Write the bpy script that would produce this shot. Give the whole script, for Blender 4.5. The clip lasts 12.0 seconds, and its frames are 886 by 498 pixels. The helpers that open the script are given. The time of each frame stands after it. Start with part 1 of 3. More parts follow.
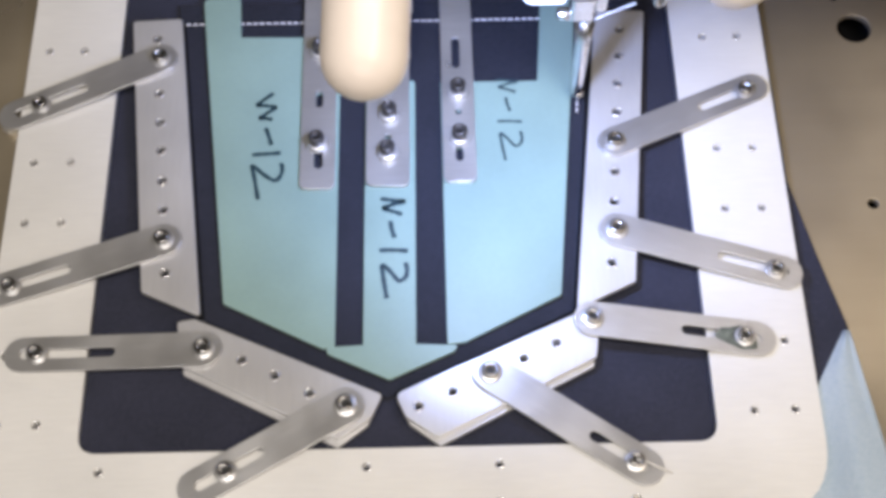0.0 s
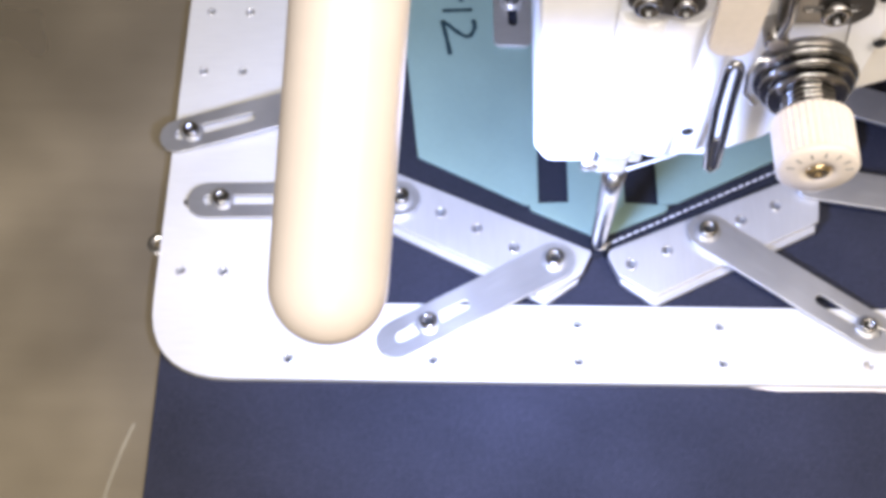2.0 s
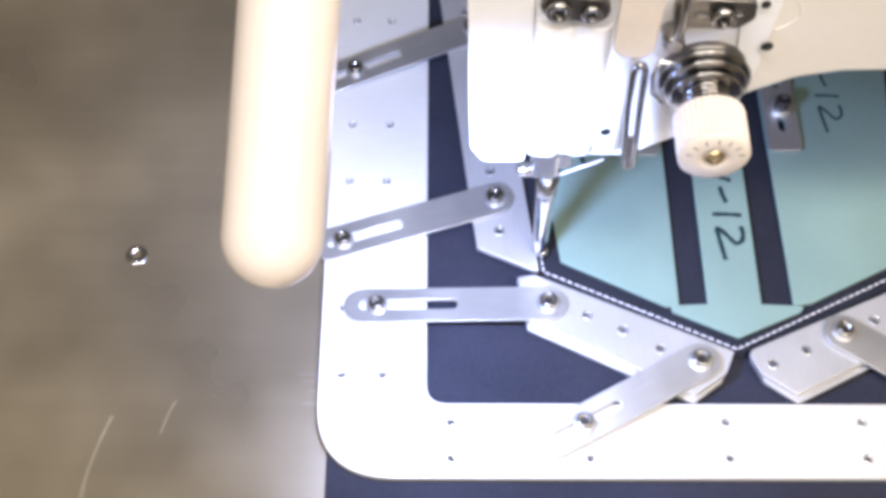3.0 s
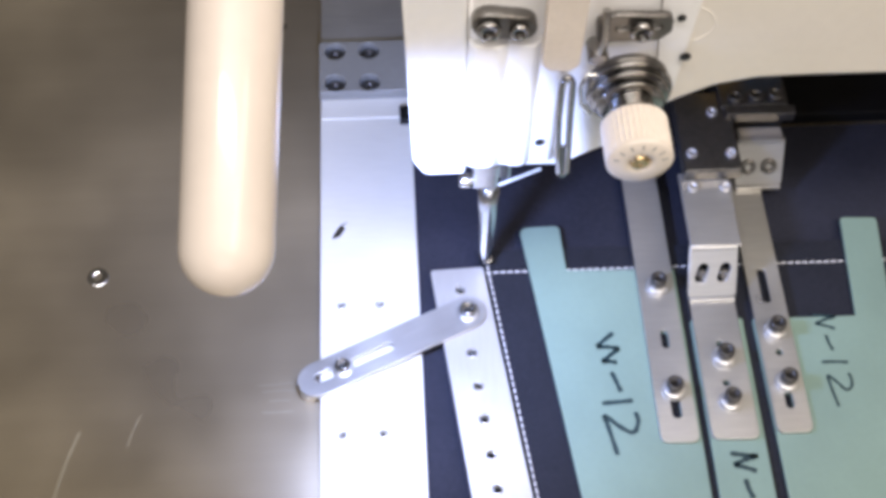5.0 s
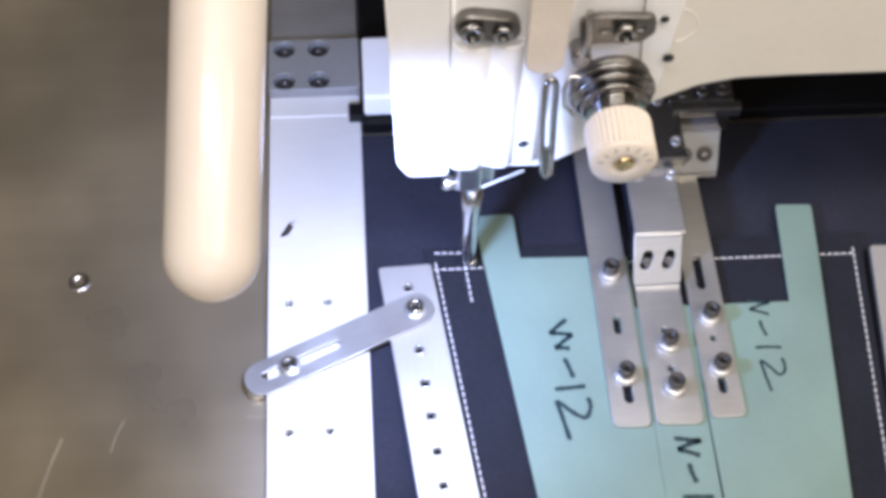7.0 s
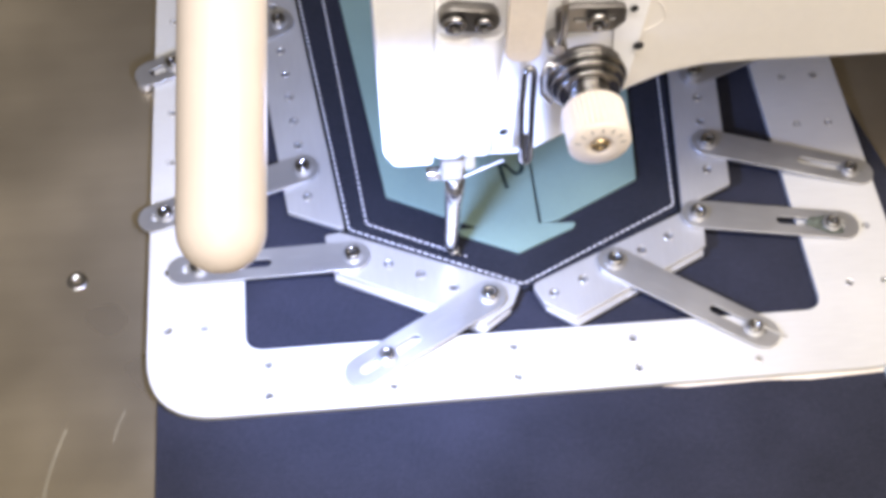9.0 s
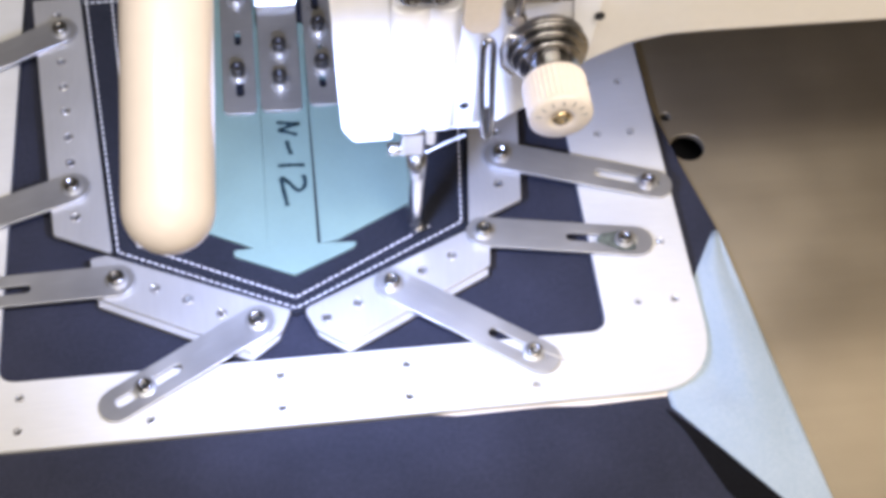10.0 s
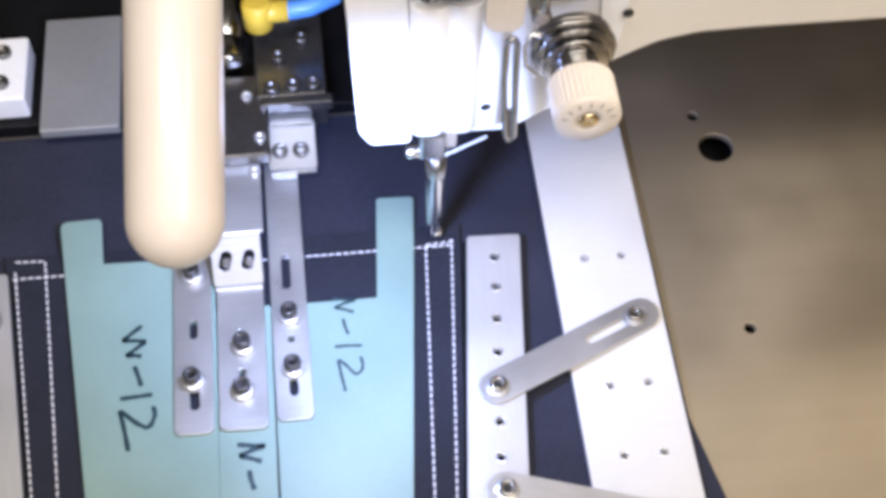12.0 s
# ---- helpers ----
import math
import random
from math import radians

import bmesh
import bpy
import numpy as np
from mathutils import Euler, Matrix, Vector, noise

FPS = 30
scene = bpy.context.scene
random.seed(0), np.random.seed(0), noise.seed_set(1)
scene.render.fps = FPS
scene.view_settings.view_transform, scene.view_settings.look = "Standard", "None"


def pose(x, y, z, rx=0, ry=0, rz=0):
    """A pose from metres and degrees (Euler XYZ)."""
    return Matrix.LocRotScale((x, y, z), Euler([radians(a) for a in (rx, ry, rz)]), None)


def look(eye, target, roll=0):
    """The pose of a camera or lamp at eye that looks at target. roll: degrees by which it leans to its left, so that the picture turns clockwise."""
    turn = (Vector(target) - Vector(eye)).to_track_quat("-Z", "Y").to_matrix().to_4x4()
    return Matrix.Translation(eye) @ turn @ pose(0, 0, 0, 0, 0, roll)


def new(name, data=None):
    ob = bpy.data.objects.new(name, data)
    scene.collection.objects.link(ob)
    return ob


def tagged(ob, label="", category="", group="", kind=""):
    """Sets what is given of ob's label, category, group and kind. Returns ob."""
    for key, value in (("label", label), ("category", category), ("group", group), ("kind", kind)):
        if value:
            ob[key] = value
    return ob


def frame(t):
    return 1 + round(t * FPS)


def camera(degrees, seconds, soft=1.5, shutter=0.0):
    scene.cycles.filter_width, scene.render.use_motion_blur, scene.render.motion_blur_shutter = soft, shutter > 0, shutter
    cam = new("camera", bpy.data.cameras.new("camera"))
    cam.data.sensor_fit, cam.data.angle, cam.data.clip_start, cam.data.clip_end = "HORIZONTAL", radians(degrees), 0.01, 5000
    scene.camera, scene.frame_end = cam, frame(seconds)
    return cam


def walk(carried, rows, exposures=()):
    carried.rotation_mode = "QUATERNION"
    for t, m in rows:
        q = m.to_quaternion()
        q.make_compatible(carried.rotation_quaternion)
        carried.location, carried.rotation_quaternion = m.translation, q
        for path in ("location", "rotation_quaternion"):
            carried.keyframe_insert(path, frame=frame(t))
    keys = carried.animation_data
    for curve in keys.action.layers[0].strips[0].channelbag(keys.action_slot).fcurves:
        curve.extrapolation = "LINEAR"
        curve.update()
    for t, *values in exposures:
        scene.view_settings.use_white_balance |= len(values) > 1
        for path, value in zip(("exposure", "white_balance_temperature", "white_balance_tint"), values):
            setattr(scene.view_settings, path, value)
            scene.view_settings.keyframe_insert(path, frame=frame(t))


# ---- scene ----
cam = camera(37.145, 12.0, soft=4.1)
walk(cam, [
    (0.0, pose(-0.0569, -0.3045, 0.4582, 27.210, 0.540, -1.090)),
    (0.5, pose(-0.0489, -0.2519, 0.4212, 26.515, 0.933, -0.274)),
    (1.0, pose(-0.0484, -0.2267, 0.4048, 27.221, 0.693, 1.442)),
    (1.5, pose(-0.0416, -0.2131, 0.3979, 27.467, 1.116, 1.358)),
    (2.0, pose(-0.0541, -0.2181, 0.4038, 28.347, -0.307, 0.631)),
    (2.5, pose(-0.0429, -0.2481, 0.4166, 31.303, -0.070, 0.726)),
    (3.0, pose(-0.0399, -0.2615, 0.4263, 31.833, -0.347, -0.058)),
    (3.5, pose(-0.0427, -0.2659, 0.4352, 31.983, -0.314, -0.918)),
    (3.6, pose(-0.0394, -0.2705, 0.4348, 33.025, -0.185, -0.480)),
    (5.3, pose(-0.0359, -0.2769, 0.4443, 32.719, -0.691, -3.021)),
    (5.5, pose(-0.0381, -0.2764, 0.4440, 32.854, -0.670, -2.876)),
    (6.0, pose(-0.0390, -0.2739, 0.4412, 32.723, -0.531, -2.895)),
    (6.5, pose(-0.0372, -0.2748, 0.4424, 32.726, -0.870, -3.236)),
    (8.5, pose(-0.0424, -0.2865, 0.4495, 33.227, -1.361, -4.873)),
    (9.0, pose(-0.0465, -0.2991, 0.4549, 33.873, -1.562, -5.704)),
    (9.5, pose(-0.0514, -0.3024, 0.4564, 33.997, -2.026, -6.979)),
    (10.0, pose(-0.0401, -0.2944, 0.4482, 32.813, -2.029, -6.761)),
    (10.5, pose(-0.0388, -0.2831, 0.4395, 32.528, -1.756, -5.896)),
    (11.0, pose(-0.0358, -0.2739, 0.4335, 32.180, -1.628, -5.911)),
    (11.5, pose(-0.0335, -0.2745, 0.4337, 32.239, -1.400, -6.164)),
    (12.0, pose(-0.0396, -0.2808, 0.4351, 32.561, -1.386, -6.470)),
], exposures=[(0.0, -0.20, 6850, 12), (1.5, 0.02, 6850, 12), (2.5, 0.27, 6850, 12), (3.0, 0.22, 6850, 12), (3.6, 0.06, 6850, 12), (5.5, -0.25, 6850, 12), (6.5, -0.25, 6850, 12), (8.5, 0.10, 6850, 12), (9.0, 0.18, 6850, 12), (9.5, 0.10, 6850, 12), (10.5, -0.01, 6850, 12), (12.0, -0.12, 6850, 12)])

# ---------------------------------------------------------------- light
world = bpy.data.worlds.new("workshop_air")
scene.world = world
world.use_nodes = True
world.node_tree.nodes["Background"].inputs[0].default_value = (0.9, 0.93, 1.0, 1)
world.node_tree.nodes["Background"].inputs[1].default_value = 0.10


def area_lamp(name, eye, target, size_x, size_y, power, colour):
    data = bpy.data.lights.new(name, "AREA")
    data.shape, data.size, data.size_y, data.energy, data.color = "RECTANGLE", size_x, size_y, power, colour
    ob = new(name, data)
    ob.matrix_world = look(eye, target)
    return ob


# main light from above; its source is out of view
area_lamp("overhead_light", (-0.10, -0.55, 1.62), (0, 0, 0.05), 1.2, 0.22, 24, (1.0, 0.985, 0.97))
# unseen soft fill added in front to brighten the head's upright faces
area_lamp("front_fill_light", (-0.05, -2.1, 0.95), (0, 0, 0.05), 1.4, 1.0, 11, (1.0, 0.985, 0.98))
# unseen warm lamp added at the right to warm and brighten that side
area_lamp("overhead_light", (0.85, -0.80, 1.58), (0, 0, 0), 1.2, 0.3, 15.5, (1.0, 0.88, 0.75))
led = bpy.data.lights.new("needle_light", "SPOT")
led.energy, led.color, led.spot_size, led.spot_blend, led.shadow_soft_size = 2.45, (0.365, 0.50, 1.0), radians(150), 1.0, 0.012
new("needle_light", led).matrix_world = look((-0.048, -0.068, 0.126), (-0.020, 0.0, 0.030))


# ---------------------------------------------------------------- materials
def material(name, colour, rough=0.5, metal=0.0, grain=0.0, scale=200.0, bump=0.0, stretch=(1, 1, 1), blotch=0.0,
             blotch_scale=25.0, coat=0.0, spec=0.5, rough_var=0.0):
    """A surface with a fine grain and broad blotches, in metres of the object."""
    m = bpy.data.materials.new(name)
    m.use_nodes = True
    n, l = m.node_tree.nodes, m.node_tree.links
    b = n["Principled BSDF"]
    b.inputs["Roughness"].default_value, b.inputs["Metallic"].default_value = rough, metal
    b.inputs["Coat Weight"].default_value, b.inputs["Specular IOR Level"].default_value = coat, spec
    b.inputs["Base Color"].default_value = (*colour, 1)
    co = n.new("ShaderNodeTexCoord")
    mp = n.new("ShaderNodeMapping")
    mp.inputs["Scale"].default_value = stretch
    l.new(co.outputs["Object"], mp.inputs[0])
    fine = n.new("ShaderNodeTexNoise")
    fine.inputs["Scale"].default_value, fine.inputs["Detail"].default_value = scale, 4
    l.new(mp.outputs[0], fine.inputs["Vector"])
    broad = n.new("ShaderNodeTexNoise")
    broad.inputs["Scale"].default_value, broad.inputs["Detail"].default_value = blotch_scale, 3
    l.new(co.outputs["Object"], broad.inputs["Vector"])
    if grain or blotch:
        def band(src, amount):
            r = n.new("ShaderNodeMapRange")
            r.inputs["From Min"].default_value, r.inputs["From Max"].default_value = 0.3, 0.7
            r.inputs["To Min"].default_value, r.inputs["To Max"].default_value = 1 - amount, 1 + amount
            l.new(src.outputs["Fac"], r.inputs["Value"])
            return r
        mul = n.new("ShaderNodeMath")
        mul.operation = "MULTIPLY"
        l.new(band(fine, grain).outputs[0], mul.inputs[0])
        l.new(band(broad, blotch).outputs[0], mul.inputs[1])
        mix = n.new("ShaderNodeVectorMath")
        mix.operation = "SCALE"
        mix.inputs[0].default_value = colour
        l.new(mul.outputs[0], mix.inputs["Scale"])
        l.new(mix.outputs[0], b.inputs["Base Color"])
    if rough_var:
        r = n.new("ShaderNodeMapRange")
        r.inputs["From Min"].default_value, r.inputs["From Max"].default_value = 0.3, 0.7
        r.inputs["To Min"].default_value, r.inputs["To Max"].default_value = rough - rough_var, rough + rough_var
        l.new(broad.outputs["Fac"], r.inputs["Value"])
        l.new(r.outputs[0], b.inputs["Roughness"])
    if bump:
        bp = n.new("ShaderNodeBump")
        bp.inputs["Strength"].default_value, bp.inputs["Distance"].default_value = bump, 0.0004
        l.new(fine.outputs["Fac"], bp.inputs["Height"])
        l.new(bp.outputs[0], b.inputs["Normal"])
    return m


ALU = material("satin_aluminium", (0.66, 0.65, 0.625), 0.42, 0.15, 0.03, 900, 0.05, (0.1, 1, 1), 0.05, 18, rough_var=0.06)
BAR = material("milled_aluminium", (0.57, 0.565, 0.565), 0.36, 0.5, 0.03, 900, 0.05, (1, 0.1, 1), 0.05, 30, rough_var=0.06)
STEEL = material("brushed_steel", (0.52, 0.51, 0.49), 0.34, 0.72, 0.05, 900, 0.06, (0.08, 1, 1), 0.06, 40, rough_var=0.08)
CHROME = material("bright_chrome", (0.88, 0.88, 0.88), 0.22, 1.0, 0.03, 300, 0.0, blotch=0.08, blotch_scale=90)
LINK = material("flat_steel_link", (0.49, 0.485, 0.48), 0.34, 0.74, 0.04, 900, 0.05, (0.08, 1, 1), 0.07, 40, rough_var=0.08)
SATIN = material("satin_bright_steel", (0.62, 0.63, 0.65), 0.24, 1.0, 0.03, 400, 0.0, blotch=0.06, blotch_scale=120)
# black that stands in for shade in the bar gaps and bracket slots
GAP_SHADE = material("black_gap_shade", (0.008, 0.008, 0.009), 0.7, 0, 0.1, 300, spec=0.15)
DISC = material("dark_polished_steel", (0.36, 0.35, 0.34), 0.17, 1.0, 0.05, 400, 0.0, blotch=0.12, blotch_scale=90)
DARKSTEEL = material("oiled_dark_steel", (0.20, 0.19, 0.18), 0.3, 0.9, 0.1, 400, 0.05, blotch=0.15, blotch_scale=60)
SCREW = material("zinc_plated_screw", (0.66, 0.65, 0.635), 0.30, 0.72, 0.06, 600, 0.0, blotch=0.15, blotch_scale=120)
CAPSCREW = material("dull_cap_screw_steel", (0.07, 0.066, 0.064), 0.32, 0.6, 0.08, 600, 0.0, blotch=0.2, blotch_scale=120)
# dark metal made darker still, with the arm's shade put into its colour
DARKIRON = material("shade_darkened_iron", (0.045, 0.042, 0.04), 0.38, 0.5, 0.12, 400, 0.05, blotch=0.2, blotch_scale=50)
SCUFF = material("worn_table_steel", (0.465, 0.42, 0.325), 0.40, 0.58, 0.05, 200, 0.05, blotch=0.2, blotch_scale=30)
GREASE = material("dried_grease", (0.10, 0.115, 0.095), 0.45, 0.1, 0.4, 500, 0.1, blotch=0.5, blotch_scale=260)
# near-black that paints the shade inside sockets and screw holes
SOCKET = material("recess_shade_black", (0.02, 0.02, 0.02), 0.5, 0.3)
GREEN = material("pale_green_plastic_sheet", (0.205, 0.305, 0.272), 0.42, 0.0, 0.02, 500, 0.02, blotch=0.13, blotch_scale=14, rough_var=0.08)
INK = material("blue_black_marker_ink", (0.012, 0.035, 0.045), 0.4, 0, 0.2, 500)
# same enamel as the head, with the right side's warm light in its colour
WARM_LIT_WHITE = material("warm_lit_white_enamel", (0.82, 0.77, 0.69), 0.34, 0, 0.015, 300, 0.02, blotch=0.04, blotch_scale=12, coat=0.3)
WHITE = material("white_enamel", (0.92, 0.91, 0.90), 0.3, 0, 0.015, 300, 0.02, blotch=0.03, blotch_scale=15, coat=0.3)
KNOB = material("ivory_plastic", (0.78, 0.70, 0.62), 0.42, 0, 0.03, 500, 0.03, blotch=0.05, blotch_scale=60)
ROD = material("cream_plastic_rod", (0.81, 0.72, 0.645), 0.36, 0, 0.015, 200, 0.0, blotch=0.04, blotch_scale=20, coat=0.25)
TABLE = material("satin_table_steel", (0.40, 0.34, 0.248), 0.35, 0.72, 0.03, 120, 0.05, (0.06, 1, 1), 0.16, 11, rough_var=0.12)
BLACK = material("black_anodised_metal", (0.006, 0.006, 0.007), 0.5, 0.1, 0.15, 400, 0.04, blotch=0.2, blotch_scale=40, spec=0.2)
GREY = material("grey_painted_plate", (0.28, 0.28, 0.275), 0.45, 0.2, 0.04, 400, 0.03, blotch=0.08)
BRASS = material("brass", (0.74, 0.57, 0.32), 0.24, 0.95, 0.05, 500, 0.0, blotch=0.12, blotch_scale=90)
BLUE = material("blue_air_hose", (0.10, 0.32, 0.75), 0.32, 0, 0.03, 300)
YELLOW = material("yellow_air_fitting", (0.85, 0.55, 0.06), 0.35, 0, 0.03, 300)
THREAD = material("off_white_thread", (0.78, 0.78, 0.80), 0.7, 0, 0.12, 3000, 0.2)
PAD = material("pale_foam_edge", (0.78, 0.70, 0.60), 0.8, 0, 0.12, 900, 0.4, blotch=0.1)
# near-black that paints the shade under the turned denim corner
FOLD_SHADE = material("black_fold_shade", (0.006, 0.006, 0.007), 0.9, 0, 0.2, 900, 0.2, spec=0.08)
# grey of the added room, lowered to darken what the table reflects
WALL = material("unseen_room_grey", (0.36, 0.34, 0.31), 0.8, 0, 0.03, 30, blotch=0.05, blotch_scale=2)
FLOOR = material("grey_floor", (0.30, 0.29, 0.27), 0.6, 0, 0.06, 60, blotch=0.1, blotch_scale=3)


def denim(name, dark, light, amount):
    """Twill: fine slanted ribs of two yarn colours, slubs and a little fading."""
    m = bpy.data.materials.new(name)
    m.use_nodes = True
    n, l = m.node_tree.nodes, m.node_tree.links
    b = n["Principled BSDF"]
    b.inputs["Roughness"].default_value = 0.78
    b.inputs["Sheen Weight"].default_value = 0.05
    b.inputs["Specular IOR Level"].default_value = 0.16
    co = n.new("ShaderNodeTexCoord")
    mp = n.new("ShaderNodeMapping")
    mp.inputs["Rotation"].default_value = (0, 0, radians(32))
    l.new(co.outputs["Object"], mp.inputs[0])
    wv = n.new("ShaderNodeTexWave")
    wv.inputs["Scale"].default_value, wv.inputs["Distortion"].default_value = 330, 1.5
    wv.inputs["Detail"].default_value, wv.inputs["Detail Scale"].default_value = 2, 2
    l.new(mp.outputs[0], wv.inputs["Vector"])
    no = n.new("ShaderNodeTexNoise")
    no.inputs["Scale"].default_value, no.inputs["Detail"].default_value = 700, 5
    l.new(co.outputs["Object"], no.inputs["Vector"])
    big = n.new("ShaderNodeTexNoise")
    big.inputs["Scale"].default_value, big.inputs["Detail"].default_value = 30, 4
    l.new(co.outputs["Object"], big.inputs["Vector"])
    a1 = n.new("ShaderNodeMath")
    a1.operation = "MULTIPLY"
    l.new(wv.outputs["Fac"], a1.inputs[0]), l.new(no.outputs["Fac"], a1.inputs[1])
    a2 = n.new("ShaderNodeMath")
    a2.operation = "MULTIPLY_ADD"
    a2.inputs[1].default_value = amount
    l.new(a1.outputs[0], a2.inputs[0])
    a3 = n.new("ShaderNodeMath")
    a3.operation = "MULTIPLY"
    a3.inputs[1].default_value = amount * 0.5
    l.new(big.outputs["Fac"], a3.inputs[0]), l.new(a3.outputs[0], a2.inputs[2])
    mix = n.new("ShaderNodeMix")
    mix.data_type = "RGBA"
    mix.inputs["A"].default_value, mix.inputs["B"].default_value = (*dark, 1), (*light, 1)
    l.new(a2.outputs[0], mix.inputs["Factor"])
    l.new(mix.outputs["Result"], b.inputs["Base Color"])
    bp = n.new("ShaderNodeBump")
    bp.inputs["Strength"].default_value, bp.inputs["Distance"].default_value = 0.4, 0.0003
    l.new(a1.outputs[0], bp.inputs["Height"]), l.new(bp.outputs[0], b.inputs["Normal"])
    return m


DENIM = denim("dark_navy_denim", (0.004, 0.005, 0.007), (0.078, 0.082, 0.132), 0.55)
POCKET = denim("navy_pocket_denim", (0.004, 0.005, 0.007), (0.054, 0.058, 0.088), 0.54)
PALE = denim("pale_blue_denim_back", (0.22, 0.31, 0.40), (0.52, 0.58, 0.63), 0.9)

# ---------------------------------------------------------------- mesh helpers (millimetres in, metres out)
MM = 0.001


def circ(x, y, r, n=16):
    return [(x + r * math.cos(2 * math.pi * k / n), y + r * math.sin(2 * math.pi * k / n)) for k in range(n)]


def rounded(pts, radii, n=6):
    """A polygon with its corners rounded."""
    out = []
    if not isinstance(radii, (list, tuple)):
        radii = [radii] * len(pts)
    for k, p in enumerate(pts):
        r = radii[k]
        p, a, b = Vector(p), Vector(pts[k - 1]), Vector(pts[(k + 1) % len(pts)])
        if r <= 0:
            out.append(tuple(p))
            continue
        u, v = (a - p).normalized(), (b - p).normalized()
        ang = u.angle(v)
        d = min(r / math.tan(ang / 2), 0.48 * (a - p).length, 0.48 * (b - p).length)
        for j in range(n + 1):
            s = j / n
            out.append(tuple((1 - s) ** 2 * (p + u * d) + 2 * s * (1 - s) * p + s ** 2 * (p + v * d)))
    return out


def slot(x0, y0, x1, y1, r, n=7):
    """A long hole or a link with round ends."""
    a = math.atan2(y1 - y0, x1 - x0)
    pts = [(x1 + r * math.cos(a + math.pi * (k / n - 0.5)), y1 + r * math.sin(a + math.pi * (k / n - 0.5))) for k in range(n + 1)]
    pts += [(x0 + r * math.cos(a + math.pi * (k / n + 0.5)), y0 + r * math.sin(a + math.pi * (k / n + 0.5))) for k in range(n + 1)]
    return pts


def flat(loops, z0, z1, bev=0.25, turn=None):
    """A plate cut from an outline with holes, as a mesh, edges softened."""
    cu = bpy.data.curves.new("cut", "CURVE")
    cu.dimensions, cu.fill_mode = "2D", "BOTH"
    cu.extrude, cu.bevel_depth, cu.bevel_resolution = ((z1 - z0) / 2 - bev) * MM, bev * MM, 1
    for loop in loops:
        sp = cu.splines.new("POLY")
        sp.points.add(len(loop) - 1)
        for q, (x, y) in zip(sp.points, loop):
            q.co = (x * MM, y * MM, 0, 1)
        sp.use_cyclic_u = True
    ob = bpy.data.objects.new("cut", cu)
    scene.collection.objects.link(ob)
    me = bpy.data.meshes.new_from_object(ob.evaluated_get(bpy.context.evaluated_depsgraph_get()))
    bpy.data.objects.remove(ob)
    bpy.data.curves.remove(cu)
    bm = bmesh.new()
    bm.from_mesh(me)
    bmesh.ops.remove_doubles(bm, verts=bm.verts, dist=1e-6)
    bm.to_mesh(me)
    bm.free()
    me.transform(Matrix.Translation((0, 0, (z0 + z1) / 2 * MM)))
    if turn is not None:
        me.transform(turn)
    return me


def tube(path, r, n=10, closed=False):
    """A round rod along a path."""
    cu = bpy.data.curves.new("rod", "CURVE")
    cu.dimensions, cu.bevel_depth, cu.bevel_resolution, cu.use_fill_caps = "3D", r * MM, max(1, n // 4), True
    sp = cu.splines.new("POLY")
    sp.points.add(len(path) - 1)
    for q, p in zip(sp.points, path):
        q.co = (p[0] * MM, p[1] * MM, p[2] * MM, 1)
    sp.use_cyclic_u = closed
    ob = bpy.data.objects.new("rod", cu)
    scene.collection.objects.link(ob)
    me = bpy.data.meshes.new_from_object(ob.evaluated_get(bpy.context.evaluated_depsgraph_get()))
    bpy.data.objects.remove(ob)
    bpy.data.curves.remove(cu)
    for f in me.polygons:
        f.use_smooth = True
    return me


def lathe(profile, n=28, m=None, ridges=0, depth=0.0):
    """A turned body about z from (radius, height) pairs; ridges: a knurl on its side."""
    bm = bmesh.new()
    rings = []
    for r, z in profile:
        ring = []
        for k in range(n):
            a = 2 * math.pi * k / n
            q = r - (depth if ridges and k % 2 and r > 0.5 else 0)
            ring.append(bm.verts.new((q * MM * math.cos(a), q * MM * math.sin(a), z * MM)))
        rings.append(ring)
    for a, b in zip(rings, rings[1:]):
        for k in range(n):
            bm.faces.new((a[k], a[(k + 1) % n], b[(k + 1) % n], b[k]))
    bm.faces.new(rings[-1])
    bm.faces.new(rings[0][::-1])
    me = bpy.data.meshes.new("turned")
    bmesh.ops.recalc_face_normals(bm, faces=bm.faces)
    bm.to_mesh(me)
    bm.free()
    if m is not None:
        me.transform(m)
    for f in me.polygons:
        f.use_smooth = not ridges and len(f.vertices) == 4
    return me


def box(x0, x1, y0, y1, z0, z1, bev=0.8, m=None, segments=2):
    bm = bmesh.new()
    bmesh.ops.create_cube(bm, size=1)
    for v in bm.verts:
        v.co = ((x0 + x1) / 2 + v.co.x * (x1 - x0), (y0 + y1) / 2 + v.co.y * (y1 - y0), (z0 + z1) / 2 + v.co.z * (z1 - z0))
    if bev:
        bmesh.ops.bevel(bm, geom=bm.edges[:], offset=bev, segments=segments, affect="EDGES", profile=0.5)
    bmesh.ops.scale(bm, vec=(MM, MM, MM), verts=bm.verts)
    me = bpy.data.meshes.new("block")
    bm.to_mesh(me)
    bm.free()
    if m is not None:
        me.transform(m)
    return me


def join(*meshes):
    """Several pieces welded into one mesh."""
    bm = bmesh.new()
    for me in meshes:
        bm.from_mesh(me)
    out = bpy.data.meshes.new("joined")
    bm.to_mesh(out)
    bm.free()
    return out


def part(name, me, mat, parent=None, label="", at=None):
    """One mesh object under a thing or part."""
    if not me.materials:
        me.materials.append(mat)
    ob = new(name, me)
    if parent is not None:
        ob.parent = parent
    if at is not None:
        ob.matrix_basis = at
    return tagged(ob, label) if label else ob


def thing(name, label, category, group=""):
    return tagged(new(name), label, category, group)


